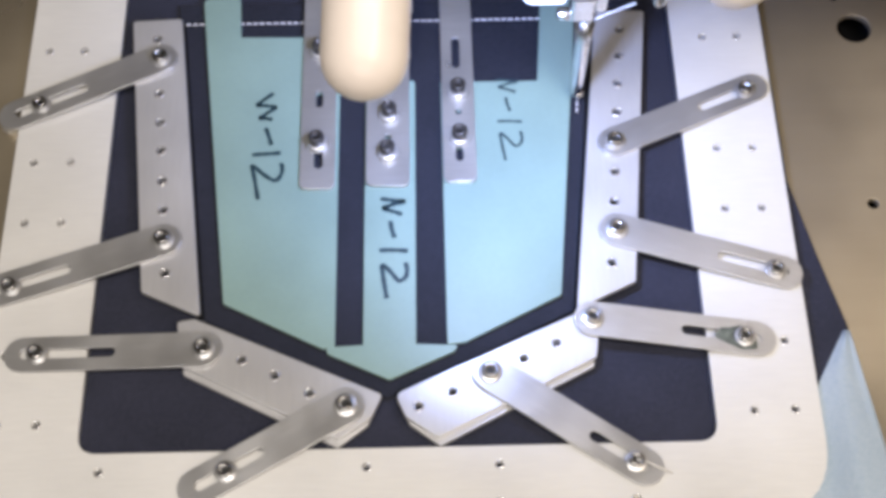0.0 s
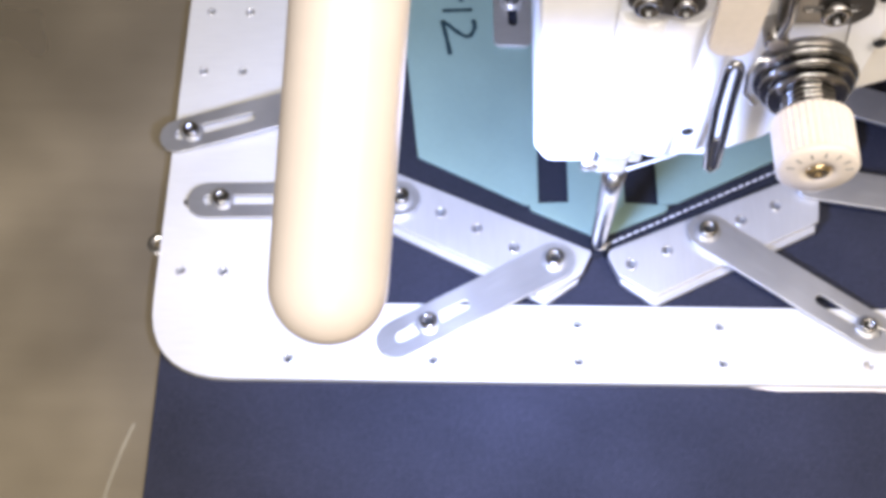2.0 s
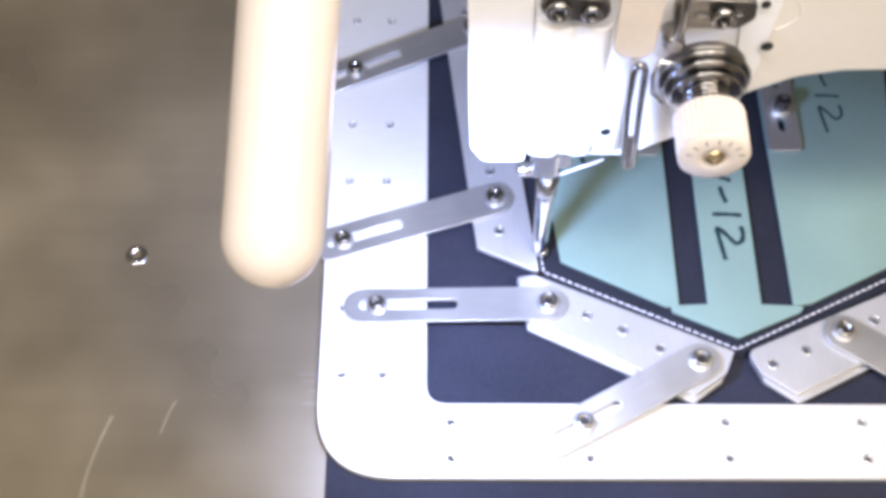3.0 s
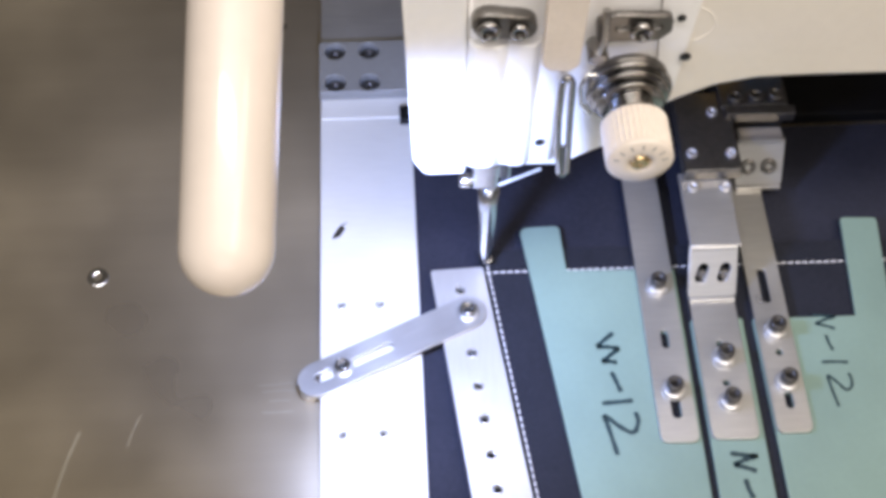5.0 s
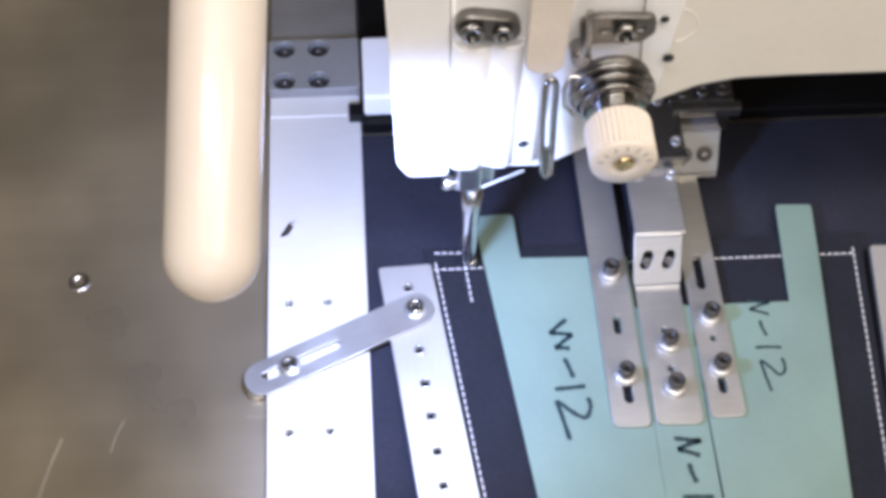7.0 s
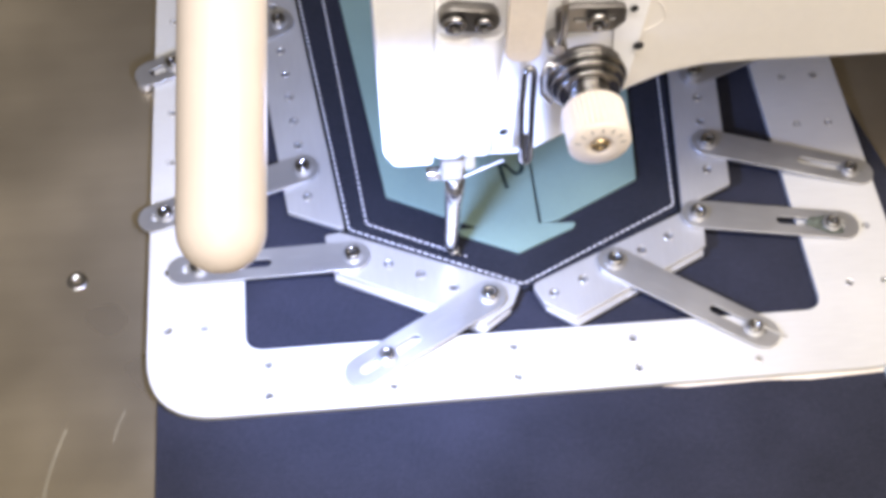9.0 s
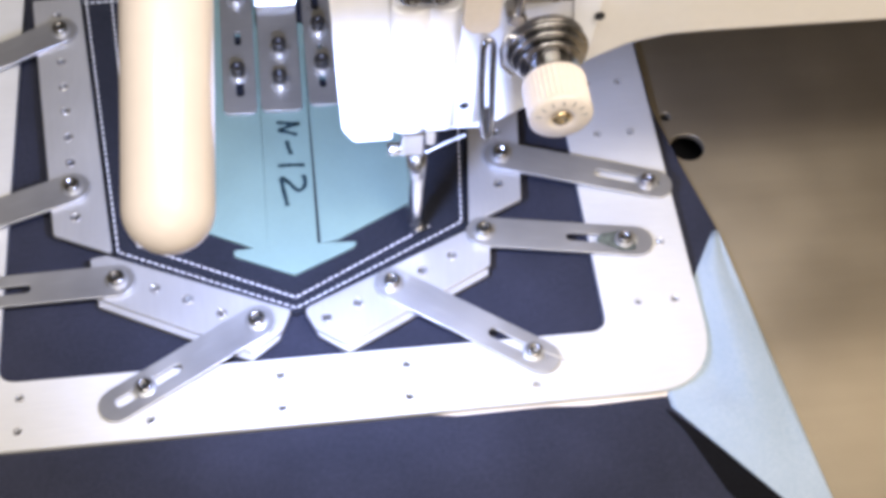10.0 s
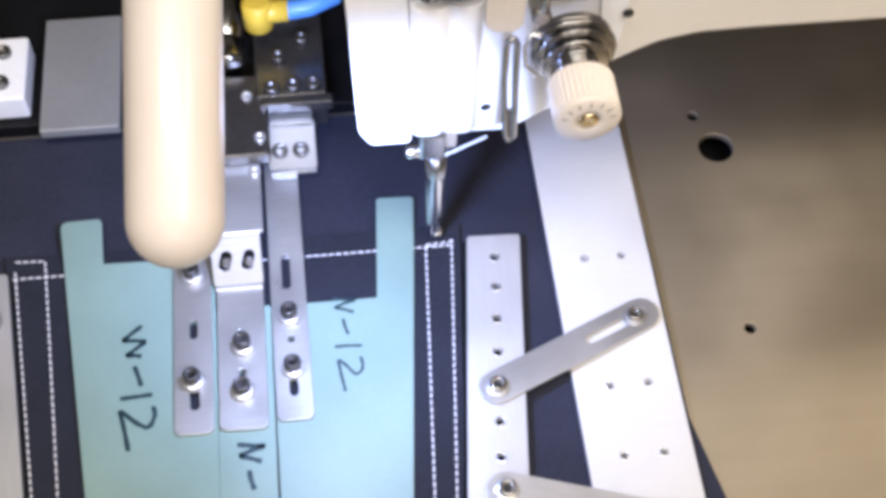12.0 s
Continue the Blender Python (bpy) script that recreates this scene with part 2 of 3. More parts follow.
def ribbon(path, w, z):
    """A flat pen stroke of the width w along a path."""
    bm = bmesh.new()
    left, right = [], []
    for k, p in enumerate(path):
        a, b = Vector(path[max(k - 1, 0)]), Vector(path[min(k + 1, len(path) - 1)])
        d = (b - a).normalized()
        s = Vector((-d.y, d.x)) * w / 2 * (0.8 + 0.4 * ((k * 7) % 5) / 5)
        p = Vector(p)
        left.append(bm.verts.new(((p + s).x * MM, (p + s).y * MM, z * MM)))
        right.append(bm.verts.new(((p - s).x * MM, (p - s).y * MM, z * MM)))
    for k in range(len(path) - 1):
        bm.faces.new((right[k], right[k + 1], left[k + 1], left[k]))
    me = bpy.data.meshes.new("stroke")
    bm.to_mesh(me)
    bm.free()
    return me


def smooth_path(pts, n=5):
    """A soft curve through points."""
    out = []
    P = [pts[0]] + list(pts) + [pts[-1]]
    for k in range(1, len(P) - 2):
        a, b, c, d = (Vector(q) for q in P[k - 1:k + 3])
        for j in range(n):
            s = j / n
            out.append(tuple(0.5 * (2 * b + (c - a) * s + (2 * a - 5 * b + 4 * c - d) * s * s + (3 * b - a - 3 * c + d) * s ** 3)))
    out.append(tuple(pts[-1]))
    return out


SCREW_HEAD = lathe([(1.7, 1.4), (1.75, 3.0), (2.7, 3.0), (3.1, 2.6), (3.1, 0.9), (3.0, 0.9)], 18)
SCREW_SOCKET = lathe([(1.74, 1.35), (1.74, 1.5)], 6)
WASHER = lathe([(1.6, 0.0), (4.3, 0.0), (4.4, 0.15), (4.4, 0.75), (4.2, 0.9), (1.6, 0.9)], 22)


FINGER_HEAD = lathe([(1.5, 4.6), (1.55, 7.2), (2.6, 7.2), (3.1, 6.8), (3.1, 2.6), (2.4, 2.6)], 18)
FINGER_SOCKET = lathe([(1.54, 4.3), (1.54, 4.6)], 6)
FINGER_WASHER = lathe([(1.6, 0.0), (4.2, 0.0), (4.4, 0.2), (4.4, 1.0), (4.0, 1.25), (3.9, 1.45), (4.2, 1.65), (4.2, 2.4), (3.8, 2.7), (1.6, 2.75)], 22)


def screw(parent, x, y, z, scale=1.0, turn=0, tall=1.0):
    s = part("screw", SCREW_HEAD, CAPSCREW, parent, at=pose(x * MM, y * MM, z * MM, 0, 0, turn) @ Matrix.Diagonal((scale, scale, scale * tall, 1)))
    part("socket", SCREW_SOCKET, SOCKET, s)
    part("washer", WASHER, LINK, s)
    return s


# ---------------------------------------------------------------- the room and the table (fixed)
TABLE_Z = -4.2


def build_room():
    # shell added out of view to close off light and fill reflections
    tagged(part("floor", box(-2500, 2500, -2500, 2500, -800, -780, 0), FLOOR), "unseen grey floor added below", "floor", kind="structure")
    tagged(part("ceiling", box(-2500, 2500, -2500, 2500, 1800, 1830, 0), WALL), "unseen grey ceiling added overhead", "ceiling", kind="structure")
    for name, b in (("wall_north", (-2500, 2500, 2500, 2600)), ("wall_south", (-2500, 2500, -2600, -2500)),
                    ("wall_east", (2500, 2600, -2500, 2500)), ("wall_west", (-2600, -2500, -2500, 2500))):
        tagged(part(name, box(*b, -780, 1800, 0), WALL), "unseen grey wall added around the machine", "wall", kind="structure")


def build_table():
    t = thing("sewing_table", "satin steel machine table with threaded holes", "table")
    holes = [circ(121.9, 35.8, 7.6, 24), circ(115.8, 53.1, 2.6), circ(115.8, -50.3, 2.6)]
    part("tabletop", flat([rounded([(-600, -420), (700, -420), (700, 520), (-600, 520)], 20)] + holes, TABLE_Z - 3, TABLE_Z, 0.3), TABLE, t)
    part("underframe", box(-590, 690, -410, 510, TABLE_Z - 45, TABLE_Z - 12, 2), BLACK, t)
    for x in (-560, 660):
        for y in (-380, 480):
            part("leg", box(x - 25, x + 25, y - 25, y + 25, -780, TABLE_Z - 45, 2), BLACK, t)
    s = part("countersunk_screw", lathe([(1.6, -0.5), (1.8, 0.35), (3.9, 0.25), (4.4, 0.0), (4.4, -0.4)], 20), CHROME, t,
             at=pose(-154.2 * MM, 2.8 * MM, TABLE_Z * MM))
    part("socket", lathe([(1.65, -0.45), (1.65, -0.3)], 6), SOCKET, s)
    for pts, w in (([(-154.8, -64.4), (-156.5, -69.7), (-158.2, -75.4), (-160.7, -86.4), (-161.5, -96.0)], 1.3), ([(-132.7, -58.5), (-135.0, -64.0), (-136.8, -71.1)], 0.6),
                   ([(-90.1, -48.0), (-83.0, -47.8), (-76.3, -47.2)], 0.35), ([(-87.9, -50.9), (-81.0, -50.4), (-75.3, -50.5)], 0.3),
                   ([(-85.7, -54.7), (-80.0, -54.5), (-77.3, -54.7)], 0.3), ([(-87.7, -59.3), (-82.0, -59.4), (-76.0, -59.1)], 0.35)):
        part("scuff_mark", ribbon(smooth_path(pts, 5), w, TABLE_Z + 0.05), SCUFF, t, "pale worn scuff in the steel")


# ---------------------------------------------------------------- the sewing head (fixed)
def along_y(x, y, z):
    """Stands a turned body's axis along -y, from (x, y, z) in millimetres."""
    return Matrix.Translation((x * MM, y * MM, z * MM)) @ Matrix.Rotation(radians(90), 4, "X")


def build_head():
    h = thing("sewing_machine_head", "white sewing machine head with thread tension knob", "sewing machine")
    face = Matrix.Rotation(radians(90), 4, "X")

    def front(loops, y_front, y_back, bev=0.8):
        """A body with its outline in x and z, between two depths."""
        return flat(loops, -y_back, -y_front, bev, face)

    part("face_cover", front([rounded([(-34, 260), (-28.0, 92), (-24.6, 85.6), (-12.5, 85.6), (-16.0, 260)], [0, 6, 3, 1, 0])], -17, 40, 1.0), WHITE, h,
         "white face cover plate")
    part("needle_housing", front([rounded([(-11.6, 260), (-11.0, 92), (-8, 87.4), (18.6, 86.6), (21, 87), (34, 96), (44, 112), (52.4, 125), (60, 260)],
                                          [0, 3, 3, 1, 3, 4, 5, 5, 0])], -15, 60, 1.2), WHITE, h)
    bulge = smooth_path([(-11.4, -15.2), (-10.6, -17.4), (-8.6, -18.2), (-4.2, -18.5), (-2.2, -17.5), (-0.6, -16.5), (1.2, -17.0), (3.4, -18.0), (6.6, -18.0), (8.2, -16.9),
                         (9.4, -15.8), (12.0, -16.8), (15.4, -16.7), (16.8, -15.2)], 4) + [(16.8, -10), (-11.4, -10)]
    part("bar_cover", flat([bulge], 90.5, 150, 0.9), WHITE, h, "white rounded cover over the needle bar")
    part("arm", front([rounded([(30, 262), (36, 116), (50, 114.8), (56, 118.6), (66, 124.2), (79, 127.2), (95, 127.7), (420, 126.4), (420, 262)], [0, 2, 3, 12, 14, 14, 10, 2, 0])], -13.5, 120, 2.5), WARM_LIT_WHITE, h,
         "white enamelled arm casting, tinted for warm light")
    part("column", box(395, 520, -30, 150, TABLE_Z, 262, 6), WARM_LIT_WHITE, h, "white enamelled column, tinted for warm light")
    part("head_top", box(-33, 420, -16, 120, 259, 300, 8), WHITE, h)
    # cover strip and screws
    part("take_up_guard", front([rounded([(8.8, 262), (9.4, 147), (12, 144.8), (17.6, 144.5), (19.8, 147), (20.6, 262)], [0, 2, 2, 2, 2, 0])], -24, -20.5, 0.5), KNOB, h,
         "pale plastic guard strip")
    lever = part("clamp_lever", front([slot(-7.0, 159.6, 2.6, 158.0, 4.2)], -19.5, -15, 0.6), DARKSTEEL, h, "dark oiled steel clamp")
    for x, z, r in ((-7.0, 159.8, 1.15), (2.0, 158.6, 0.95)):
        s = part("screw", SCREW_HEAD, DISC, lever, at=along_y(x, -19.0, z) @ Matrix.Scale(r, 4))
        part("socket", SCREW_SOCKET, SOCKET, s)
    br = part("guide_bracket", front([rounded([(24.5, 161), (25.5, 152), (30, 152.4), (43, 152.4), (46.4, 156), (46, 162), (30, 163)], 2.2),
                                      slot(31, 157.8, 42.6, 158.2, 1.4)], -20, -17.5, 0.4), DARKSTEEL, h, "dark chromed slotted bracket")
    s = part("screw", SCREW_HEAD, DISC, br, at=along_y(37.4, -19.6, 158.2) @ Matrix.Scale(1.15, 4))
    part("socket", SCREW_SOCKET, SOCKET, s)
    part("stud", join(lathe([(2.6, 0), (3.1, 0.4), (3.1, 7), (2.4, 7.6)], 18, along_y(26.0, -14.5, 146.5)),
                      tube([(26.2, -22, 150), (26.6, -23, 158), (26.0, -22, 168)], 1.2)), DISC, h, "polished thread stud")
    # no holes are cut: dark discs paint the shade of screw holes
    part("hole_plug", lathe([(0.3, 0.3), (1.7, 0.3), (1.8, 0.0)], 14, along_y(53.7, -16.3, 140.4)), SOCKET, h, "dark disc standing in for a shaded screw hole")
    part("hole_plug", lathe([(0.3, 0.3), (1.3, 0.3), (1.4, 0.0)], 14, along_y(49.8, -16.3, 157.6)), SOCKET, h, "dark disc standing in for a shaded screw hole")
    part("hole_plug", lathe([(0.3, 0.3), (1.6, 0.3), (1.7, 0.0)], 14, along_y(11.8, -18.3, 102.6)), SOCKET, h, "dark disc standing in for a shaded screw hole")
    part("casting_seam", tube([(42.6, -16.0, 170), (44.4, -16.0, 148), (46.2, -16.0, 132)], 0.22, 6), DARKSTEEL, h, "fine dark seam in the casting")
    part("casting_rim", tube(smooth_path([(49.0, -13.4, 158.6), (55.0, -13.4, 158.8), (59.4, -13.4, 156.0), (61.4, -13.4, 150.0), (58.6, -13.4, 146.0), (55.4, -13.4, 144.4)], 5), 0.36, 8), WARM_LIT_WHITE, h,
         "raised rim on the casting")
    # thread guide loop
    loop = []
    for k in range(9):
        a = math.pi * k / 8
        loop.append((17.6 + 1.7 * math.cos(a), -22.5, 135 + 4.5 * math.sin(a)))
    loop += [(16.2, -22.5, 121), (17.4, -23, 104), (18.6, -23, 92.6), (19.8, -23, 91.0), (21.2, -23, 93), (20.6, -23, 106), (19.8, -22.5, 122)]
    part("thread_guide", tube(loop, 1.15, 10, True), DISC, h, "chromed wire thread guide")
    part("guide_blade", front([rounded([(17.6, 106), (18.7, 92.5), (21.0, 92.8), (20.4, 107)], 0.8)], -23.6, -22.4, 0.2), DARKSTEEL, h)
    # thread tension unit, its axis towards the front
    ax = 37.6
    part("tension_base", lathe([(12.0, 0), (12.6, 0.5), (12.6, 4), (11.8, 4.6)], 32, along_y(ax, -13, 128.6)), DARKSTEEL, h)
    for y, r in ((-18.0, 13.4), (-20.6, 12.2), (-23.4, 10.4)):
        part("tension_disc", lathe([(3, 0), (r - 1.6, 0.1), (r - 0.4, 0.7), (r, 1.3), (r - 0.5, 1.7), (3, 1.0)], 36, along_y(ax, y, 128.6)), DISC, h, "polished dark steel tension disc")
    part("tension_spring", tube([(ax + 6.6 * math.cos(k * 0.7), -25.0 - k * 0.16, 128.6 + 6.6 * math.sin(k * 0.7)) for k in range(36)], 0.55, 8), DISC, h, "coiled steel spring")
    part("check_spring", tube([(ax - 10, -19, 136), (ax - 14, -20, 138), (ax - 15.5, -20, 132), (ax - 14.5, -20, 124), (ax - 11, -20, 119)], 0.8, 8), CHROME, h)
    part("tension_post", lathe([(5.2, 0), (5.2, 12)], 24, along_y(ax, -22, 128.6)), DISC, h)
    k = part("tension_knob", lathe([(9.2, 0), (9.9, 0.5), (10.2, 1.2), (10.2, 13.4)], 72, along_y(ax, -31.5, 128.6), ridges=1, depth=0.45), KNOB, h, "ridged ivory plastic tension knob")
    part("knob_face", lathe([(9.9, 13.2), (10.2, 13.6), (10.1, 14.6), (9.4, 15.3), (5.0, 15.5), (3.4, 15.4), (3.2, 14.2)], 44, along_y(ax, -31.5, 128.6)), KNOB, k)
    part("brass_screw", lathe([(3.0, 13.9), (3.1, 15.2), (2.5, 15.9), (0.9, 16.0), (0.7, 15.5)], 18, along_y(ax, -31.5, 128.6)), BRASS, k, "brass centre screw")
    for j in range(7):
        a = radians(12 + j * 26)
        me = box(-0.22, 0.22, -1.0, 1.0, 15.35, 15.48, 0)
        me.transform(Matrix.Rotation(a + math.pi / 2, 4, "Z"))
        me.transform(Matrix.Translation((7.4 * MM * math.cos(a), 7.4 * MM * math.sin(a), 0)))
        me.transform(along_y(ax, -31.5, 128.6))
        part("dial_mark", me, GREY, k)
    # bars, foot and needle
    part("presser_bar", lathe([(2.6, 0), (3.0, 0.5), (3.0, 70)], 20, Matrix.Translation((-2.6 * MM, 4 * MM, 58 * MM))), CHROME, h)
    foot = part("presser_foot", join(box(-7.4, 1.8, -3.5, 5, 56, 70, 1.2), box(1.2, 6.2, -2, 4, 60, 72, 1.0),
                                     lathe([(2.3, 5.2), (2.6, 5.8), (2.9, 14), (3.5, 40), (4.0, 56)], 24, Matrix.Translation((-1.0 * MM, 0, 0))),
                                     lathe([(1.1, 3.4), (2.4, 3.4), (2.7, 4.1), (2.4, 5.2), (1.1, 5.2)], 20)), SATIN, h, "slim satin steel presser foot")
    part("clamp_screw", lathe([(2.3, 0), (2.6, 0.4), (2.6, 4.6), (2.0, 5.2)], 16, Matrix.Translation((-7 * MM, -0.5 * MM, 58 * MM)) @ Matrix.Rotation(radians(-90), 4, "Y")), CHROME, foot)
    part("thread_wire", tube([(2.0, -2, 56.5), (9, -1, 59.5), (17, 0, 63)], 0.6, 8), STEEL, foot, "thin bright wire")
    part("needle", lathe([(0.15, -4.5), (0.55, 0.5), (0.6, 50)], 10), CHROME, foot, "slim steel needle")
    return h, foot


def build_rod():
    r = thing("guard_rod", "cream plastic rod with rounded end on the machine", "guard rod")
    prof = [(11.5 * math.sin(radians(a)) + 0.02, -11.5 * math.cos(radians(a))) for a in range(0, 91, 9)] + [(11.7, 300)]
    d = Vector((0.075, 1, 0.58)).normalized()
    m = Matrix.Translation((-76.0 * MM, -105.0 * MM, 179.2 * MM)) @ d.to_track_quat("Z", "Y").to_matrix().to_4x4()
    part("rod_body", lathe(prof, 40, m), ROD, r)
    e = Vector((-76.0, -105.0, 179.2)) + d * 250
    part("holder", box(e.x - 16, -20, e.y - 14, e.y + 14, 262, 330, 3), WHITE, r)


# ---------------------------------------------------------------- what the feed moves
CX = -76.4


def build_frame():
    f = thing("clamp_frame", "white aluminium clamp frame with adjustable links", "clamp frame")
    hole = [(-221.9, -25.7), (-207.0, -25.7), (-222.2, -53.6), (-207.6, -53.6), (-222.0, 29.3), (-207.1, 29.2), (-222, 2), (-222.2, -110.5), (-222.0, -138.0), (-207.4, -138.0),
            (56.3, -138.0), (71.2, -138.0), (55.3, -53.5), (69.8, -53.6), (55.2, -25.6), (69.6, -25.6), (55.3, 29.8), (69.8, 29.9), (71.0, -110.5), (69.8, -82)]
    hole += [(x, y) for x in (-182.8, -134.6, -86.0, -38.0, 10.4) for y in (-156.6, -170.2)]
    outer = rounded([(-230.0, 136), (-230.0, -177.2), (80.6, -177.2), (80.6, 136), (42.2, 136), (42.2, -149.6), (-191.8, -149.6), (-191.8, 136)],
                    [0, 28, 28, 0, 0, 8, 8, 0], 9)
    plate = part("frame_plate", flat([outer] + [circ(x, y, 1.45, 10) for x, y in hole], -3.0, 0, 0.2), ALU, f)
    # chrome rings added to give the glints at the hole edges
    rim = tube([(x, y, 0.0) for x, y in circ(0, 0, 1.5, 12)], 0.25, 6, True)
    for x, y in hole:
        part("glint_ring", rim, CHROME, plate, at=pose(x * MM, y * MM, 0))
    part("grease_spot", flat([rounded([(-226, 60), (-222.5, 61.2), (-220, 65.4), (-221.6, 66), (-218.6, 68.6), (-222.2, 66.8), (-224.2, 63.4)], 0.6)], 0.0, 0.06, 0.01), DARKSTEEL, plate, "dark smear of grease")
    part("foam_strip", flat([rounded([(-40, -176.0), (-20, -178.4), (12, -178.0), (30, -179.2), (60, -178.2), (70, -172), (60, -168), (-30, -170)], 1)], -4.1, -3.0, 0.2), PAD, f,
         "torn pale foam strip under the edge")
    # larger added rings for the glints at the bar holes
    bar_rim = tube([(x, y, 0.0) for x, y in circ(0, 0, 1.8, 14)], 0.26, 6, True)
    for side in (0, 1):
        def mx(x):
            return -155.8 - x if side else x
        def poly(pts):
            return [(mx(x), y) for x, y in pts][::(-1 if side else 1)]
        # side bar and lower bar
        ys = [32.3, 4.7, -9.5, -22.9, -37.2, -50.6, -78.3] if not side else [32.3, 19.0, 5.0, -9.0, -37.3, -51.0, -77.8]
        sb = part("side_bar", flat([rounded(poly([(-186.6, 41.8), (-166.4, 42.6), (-149.8, -96.4), (-172.4, -85.8)]), 1.2)]
                                  + [circ(mx(-175.7 + (32.3 - y) * 0.1045), y, 1.85, 12) for y in ys], 0.4, 3.0, 0.3), BAR, f)
        for y in ys:
            part("glint_ring", bar_rim, CHROME, sb, at=pose(mx(-175.7 + (32.3 - y) * 0.1045) * MM, y * MM, 3.0 * MM))
        # black strips added along the bars to paint the deep gap's shade
        part("gap_shade_strip", tube([(mx(-166.0), 42.0, -0.3), (mx(-149.3), -96.8, -0.3)], 1.15, 8), GAP_SHADE, f, "black strip added for the shade in the gap")
        part("gap_shade_strip", tube([(mx(-151.2), -97.7, -0.3), (mx(-80.4), -129.4, -0.3)], 1.15, 8), GAP_SHADE, f, "black strip added for the shade in the gap")
        low = ((-132.6, -115.2), (-120.0, -121.4), (-107.1, -128.9)) if not side else ((-140.8, -111.0), (-128.2, -117.0), (-101.6, -129.3), (-88.9, -134.8))
        b = part("lower_bar", flat([rounded(poly([(-157.6, -99.2), (-151.4, -98.2), (-80.6, -130.0), (-84.4, -138.6), (-96.0, -146.6), (-155.2, -116.6)]), [1, 3, 1, 3, 1, 1])]
                                   + [circ(mx(x), y, 1.85, 12) for x, y in low], 0.4, 3.0, 0.3), BAR, f)
        for x, y in low:
            part("glint_ring", bar_rim, CHROME, b, at=pose(mx(x) * MM, y * MM, 3.0 * MM))
        part("bar_base", flat([rounded(poly([(-156, -101), (-151, -99.6), (-81.6, -131), (-85.6, -140.6), (-96.6, -149.0), (-154.4, -119.4)]), 1)] + [circ(mx(x), y, 1.85, 12) for x, y in low], -1.8, 0.3, 0.2), BAR, b)
    links = [((-173.2, 21.5), (-221.5, 0.8), 18, 6.8, 0.42), ((-165.4, -64.6), (-223.4, -82.3), 8, 6.8, 0.42), ((-146.8, -111.0), (-209.8, -110.6), 9, 6.8, 0.34),
             ((-93.4, -134.6), (-136.2, -157.9), 19, 6.8, 0.5), ((-40.3, -122.6), (11.0, -157.2), 6, 6.8, 0.5), ((-1.2, -101.8), (55.8, -109.6), 8, 6.8, 0.4),
             ((11.0, -64.1), (71.1, -81.9), 6, 6.8, 0.45), ((13.2, -24.2), (69.2, 1.2), 6, 6.4, 0.45)]
    for k, ((x0, y0), (x1, y1), over, wide, s0) in enumerate(links):
        grease = k == 5
        ln = math.hypot(x1 - x0, y1 - y0)
        end = ln + over * 0.62
        fall = math.atan2(3.3, end + wide)
        m = Matrix.Translation((x0 * MM, y0 * MM, 3.45 * MM)) @ Matrix.Rotation(math.atan2(y1 - y0, x1 - x0), 4, "Z") @ Matrix.Rotation(fall, 4, "Y")
        a = part("link", flat([slot(0, 0, end, 0, wide), slot(ln * (s0 + 0.22), 0, ln + over * 0.55, 0, 2.1)], 0.0, 1.5, 0.2), LINK, f, at=m)
        screw(a, 0, 0, 1.5, 1.0, x0 * 3)
        screw(a, ln, 0, 1.5, 0.92, x1 * 2)
        part("spacer", lathe([(4.4, -0.6), (4.4, 0.1)], 18), SCREW, a)
        if grease:
            smear = [(ln - 12, -1.4), (ln - 7, -3.4), (ln - 1, -5.4), (ln + 5, -4.6), (ln + 4, 1.6), (ln - 2, 4.4), (ln - 6, 3.0), (ln - 9, 2.6)]
            part("grease_smear", flat([rounded(smear, 1.5)], 1.5, 1.56, 0.01), GREASE, a, "dark green-black grease smear")
    part("wire_end", tube([(11, -157, 3.6), (15, -158, 3.4), (21, -160.4, 1.6), (24, -161.4, 0.4)], 0.45, 6), SCREW, f, "bent wire end")
    for x in (-210.9, 61.4):
        m = part("mount_block", flat([rounded([(x - 19.2, 131.5), (x + 19.2, 131.5), (x + 19.2, 159), (x - 19.2, 159)], 0.8)]
                                     + [circ(x + u, v, 4.9, 20) for u in (-12.6, 2.1) for v in (136.0, 153.8)], 0.1, 6.4, 0.4), GREY, f, "grey mounting block with counterbored holes")
        for u in (-12.6, 2.1):
            for v in (136.0, 153.8):
                part("bolt", lathe([(1.7, 1.0), (1.7, 3.4), (3.4, 3.4), (3.8, 3.0), (3.8, 0.2)], 18, Matrix.Translation(((x + u) * MM, v * MM, 0))), CAPSCREW, m)
        part("rear_rail", box(x - 19, x + 19, 160, 330, -2, 3, 0.6), STEEL, f, "brushed steel rear rail")
    part("stop_pin", box(-196.6, -188.6, 117, 124, 0.05, 5, 0.6), BLACK, f, "small black stop")
    part("stud", lathe([(3.2, -3.9), (4.2, -3.6), (4.2, -0.4), (3.2, -0.2), (3.2, 1.2)], 18, Matrix.Translation((-234.0 * MM, -5.6 * MM, 0))), SCREW, f, "steel stud under the link end")
    part("lip", box(-230.0, -191.8, 121, 133, 0.0, 1.0, 0.3), ALU, f)
    return f


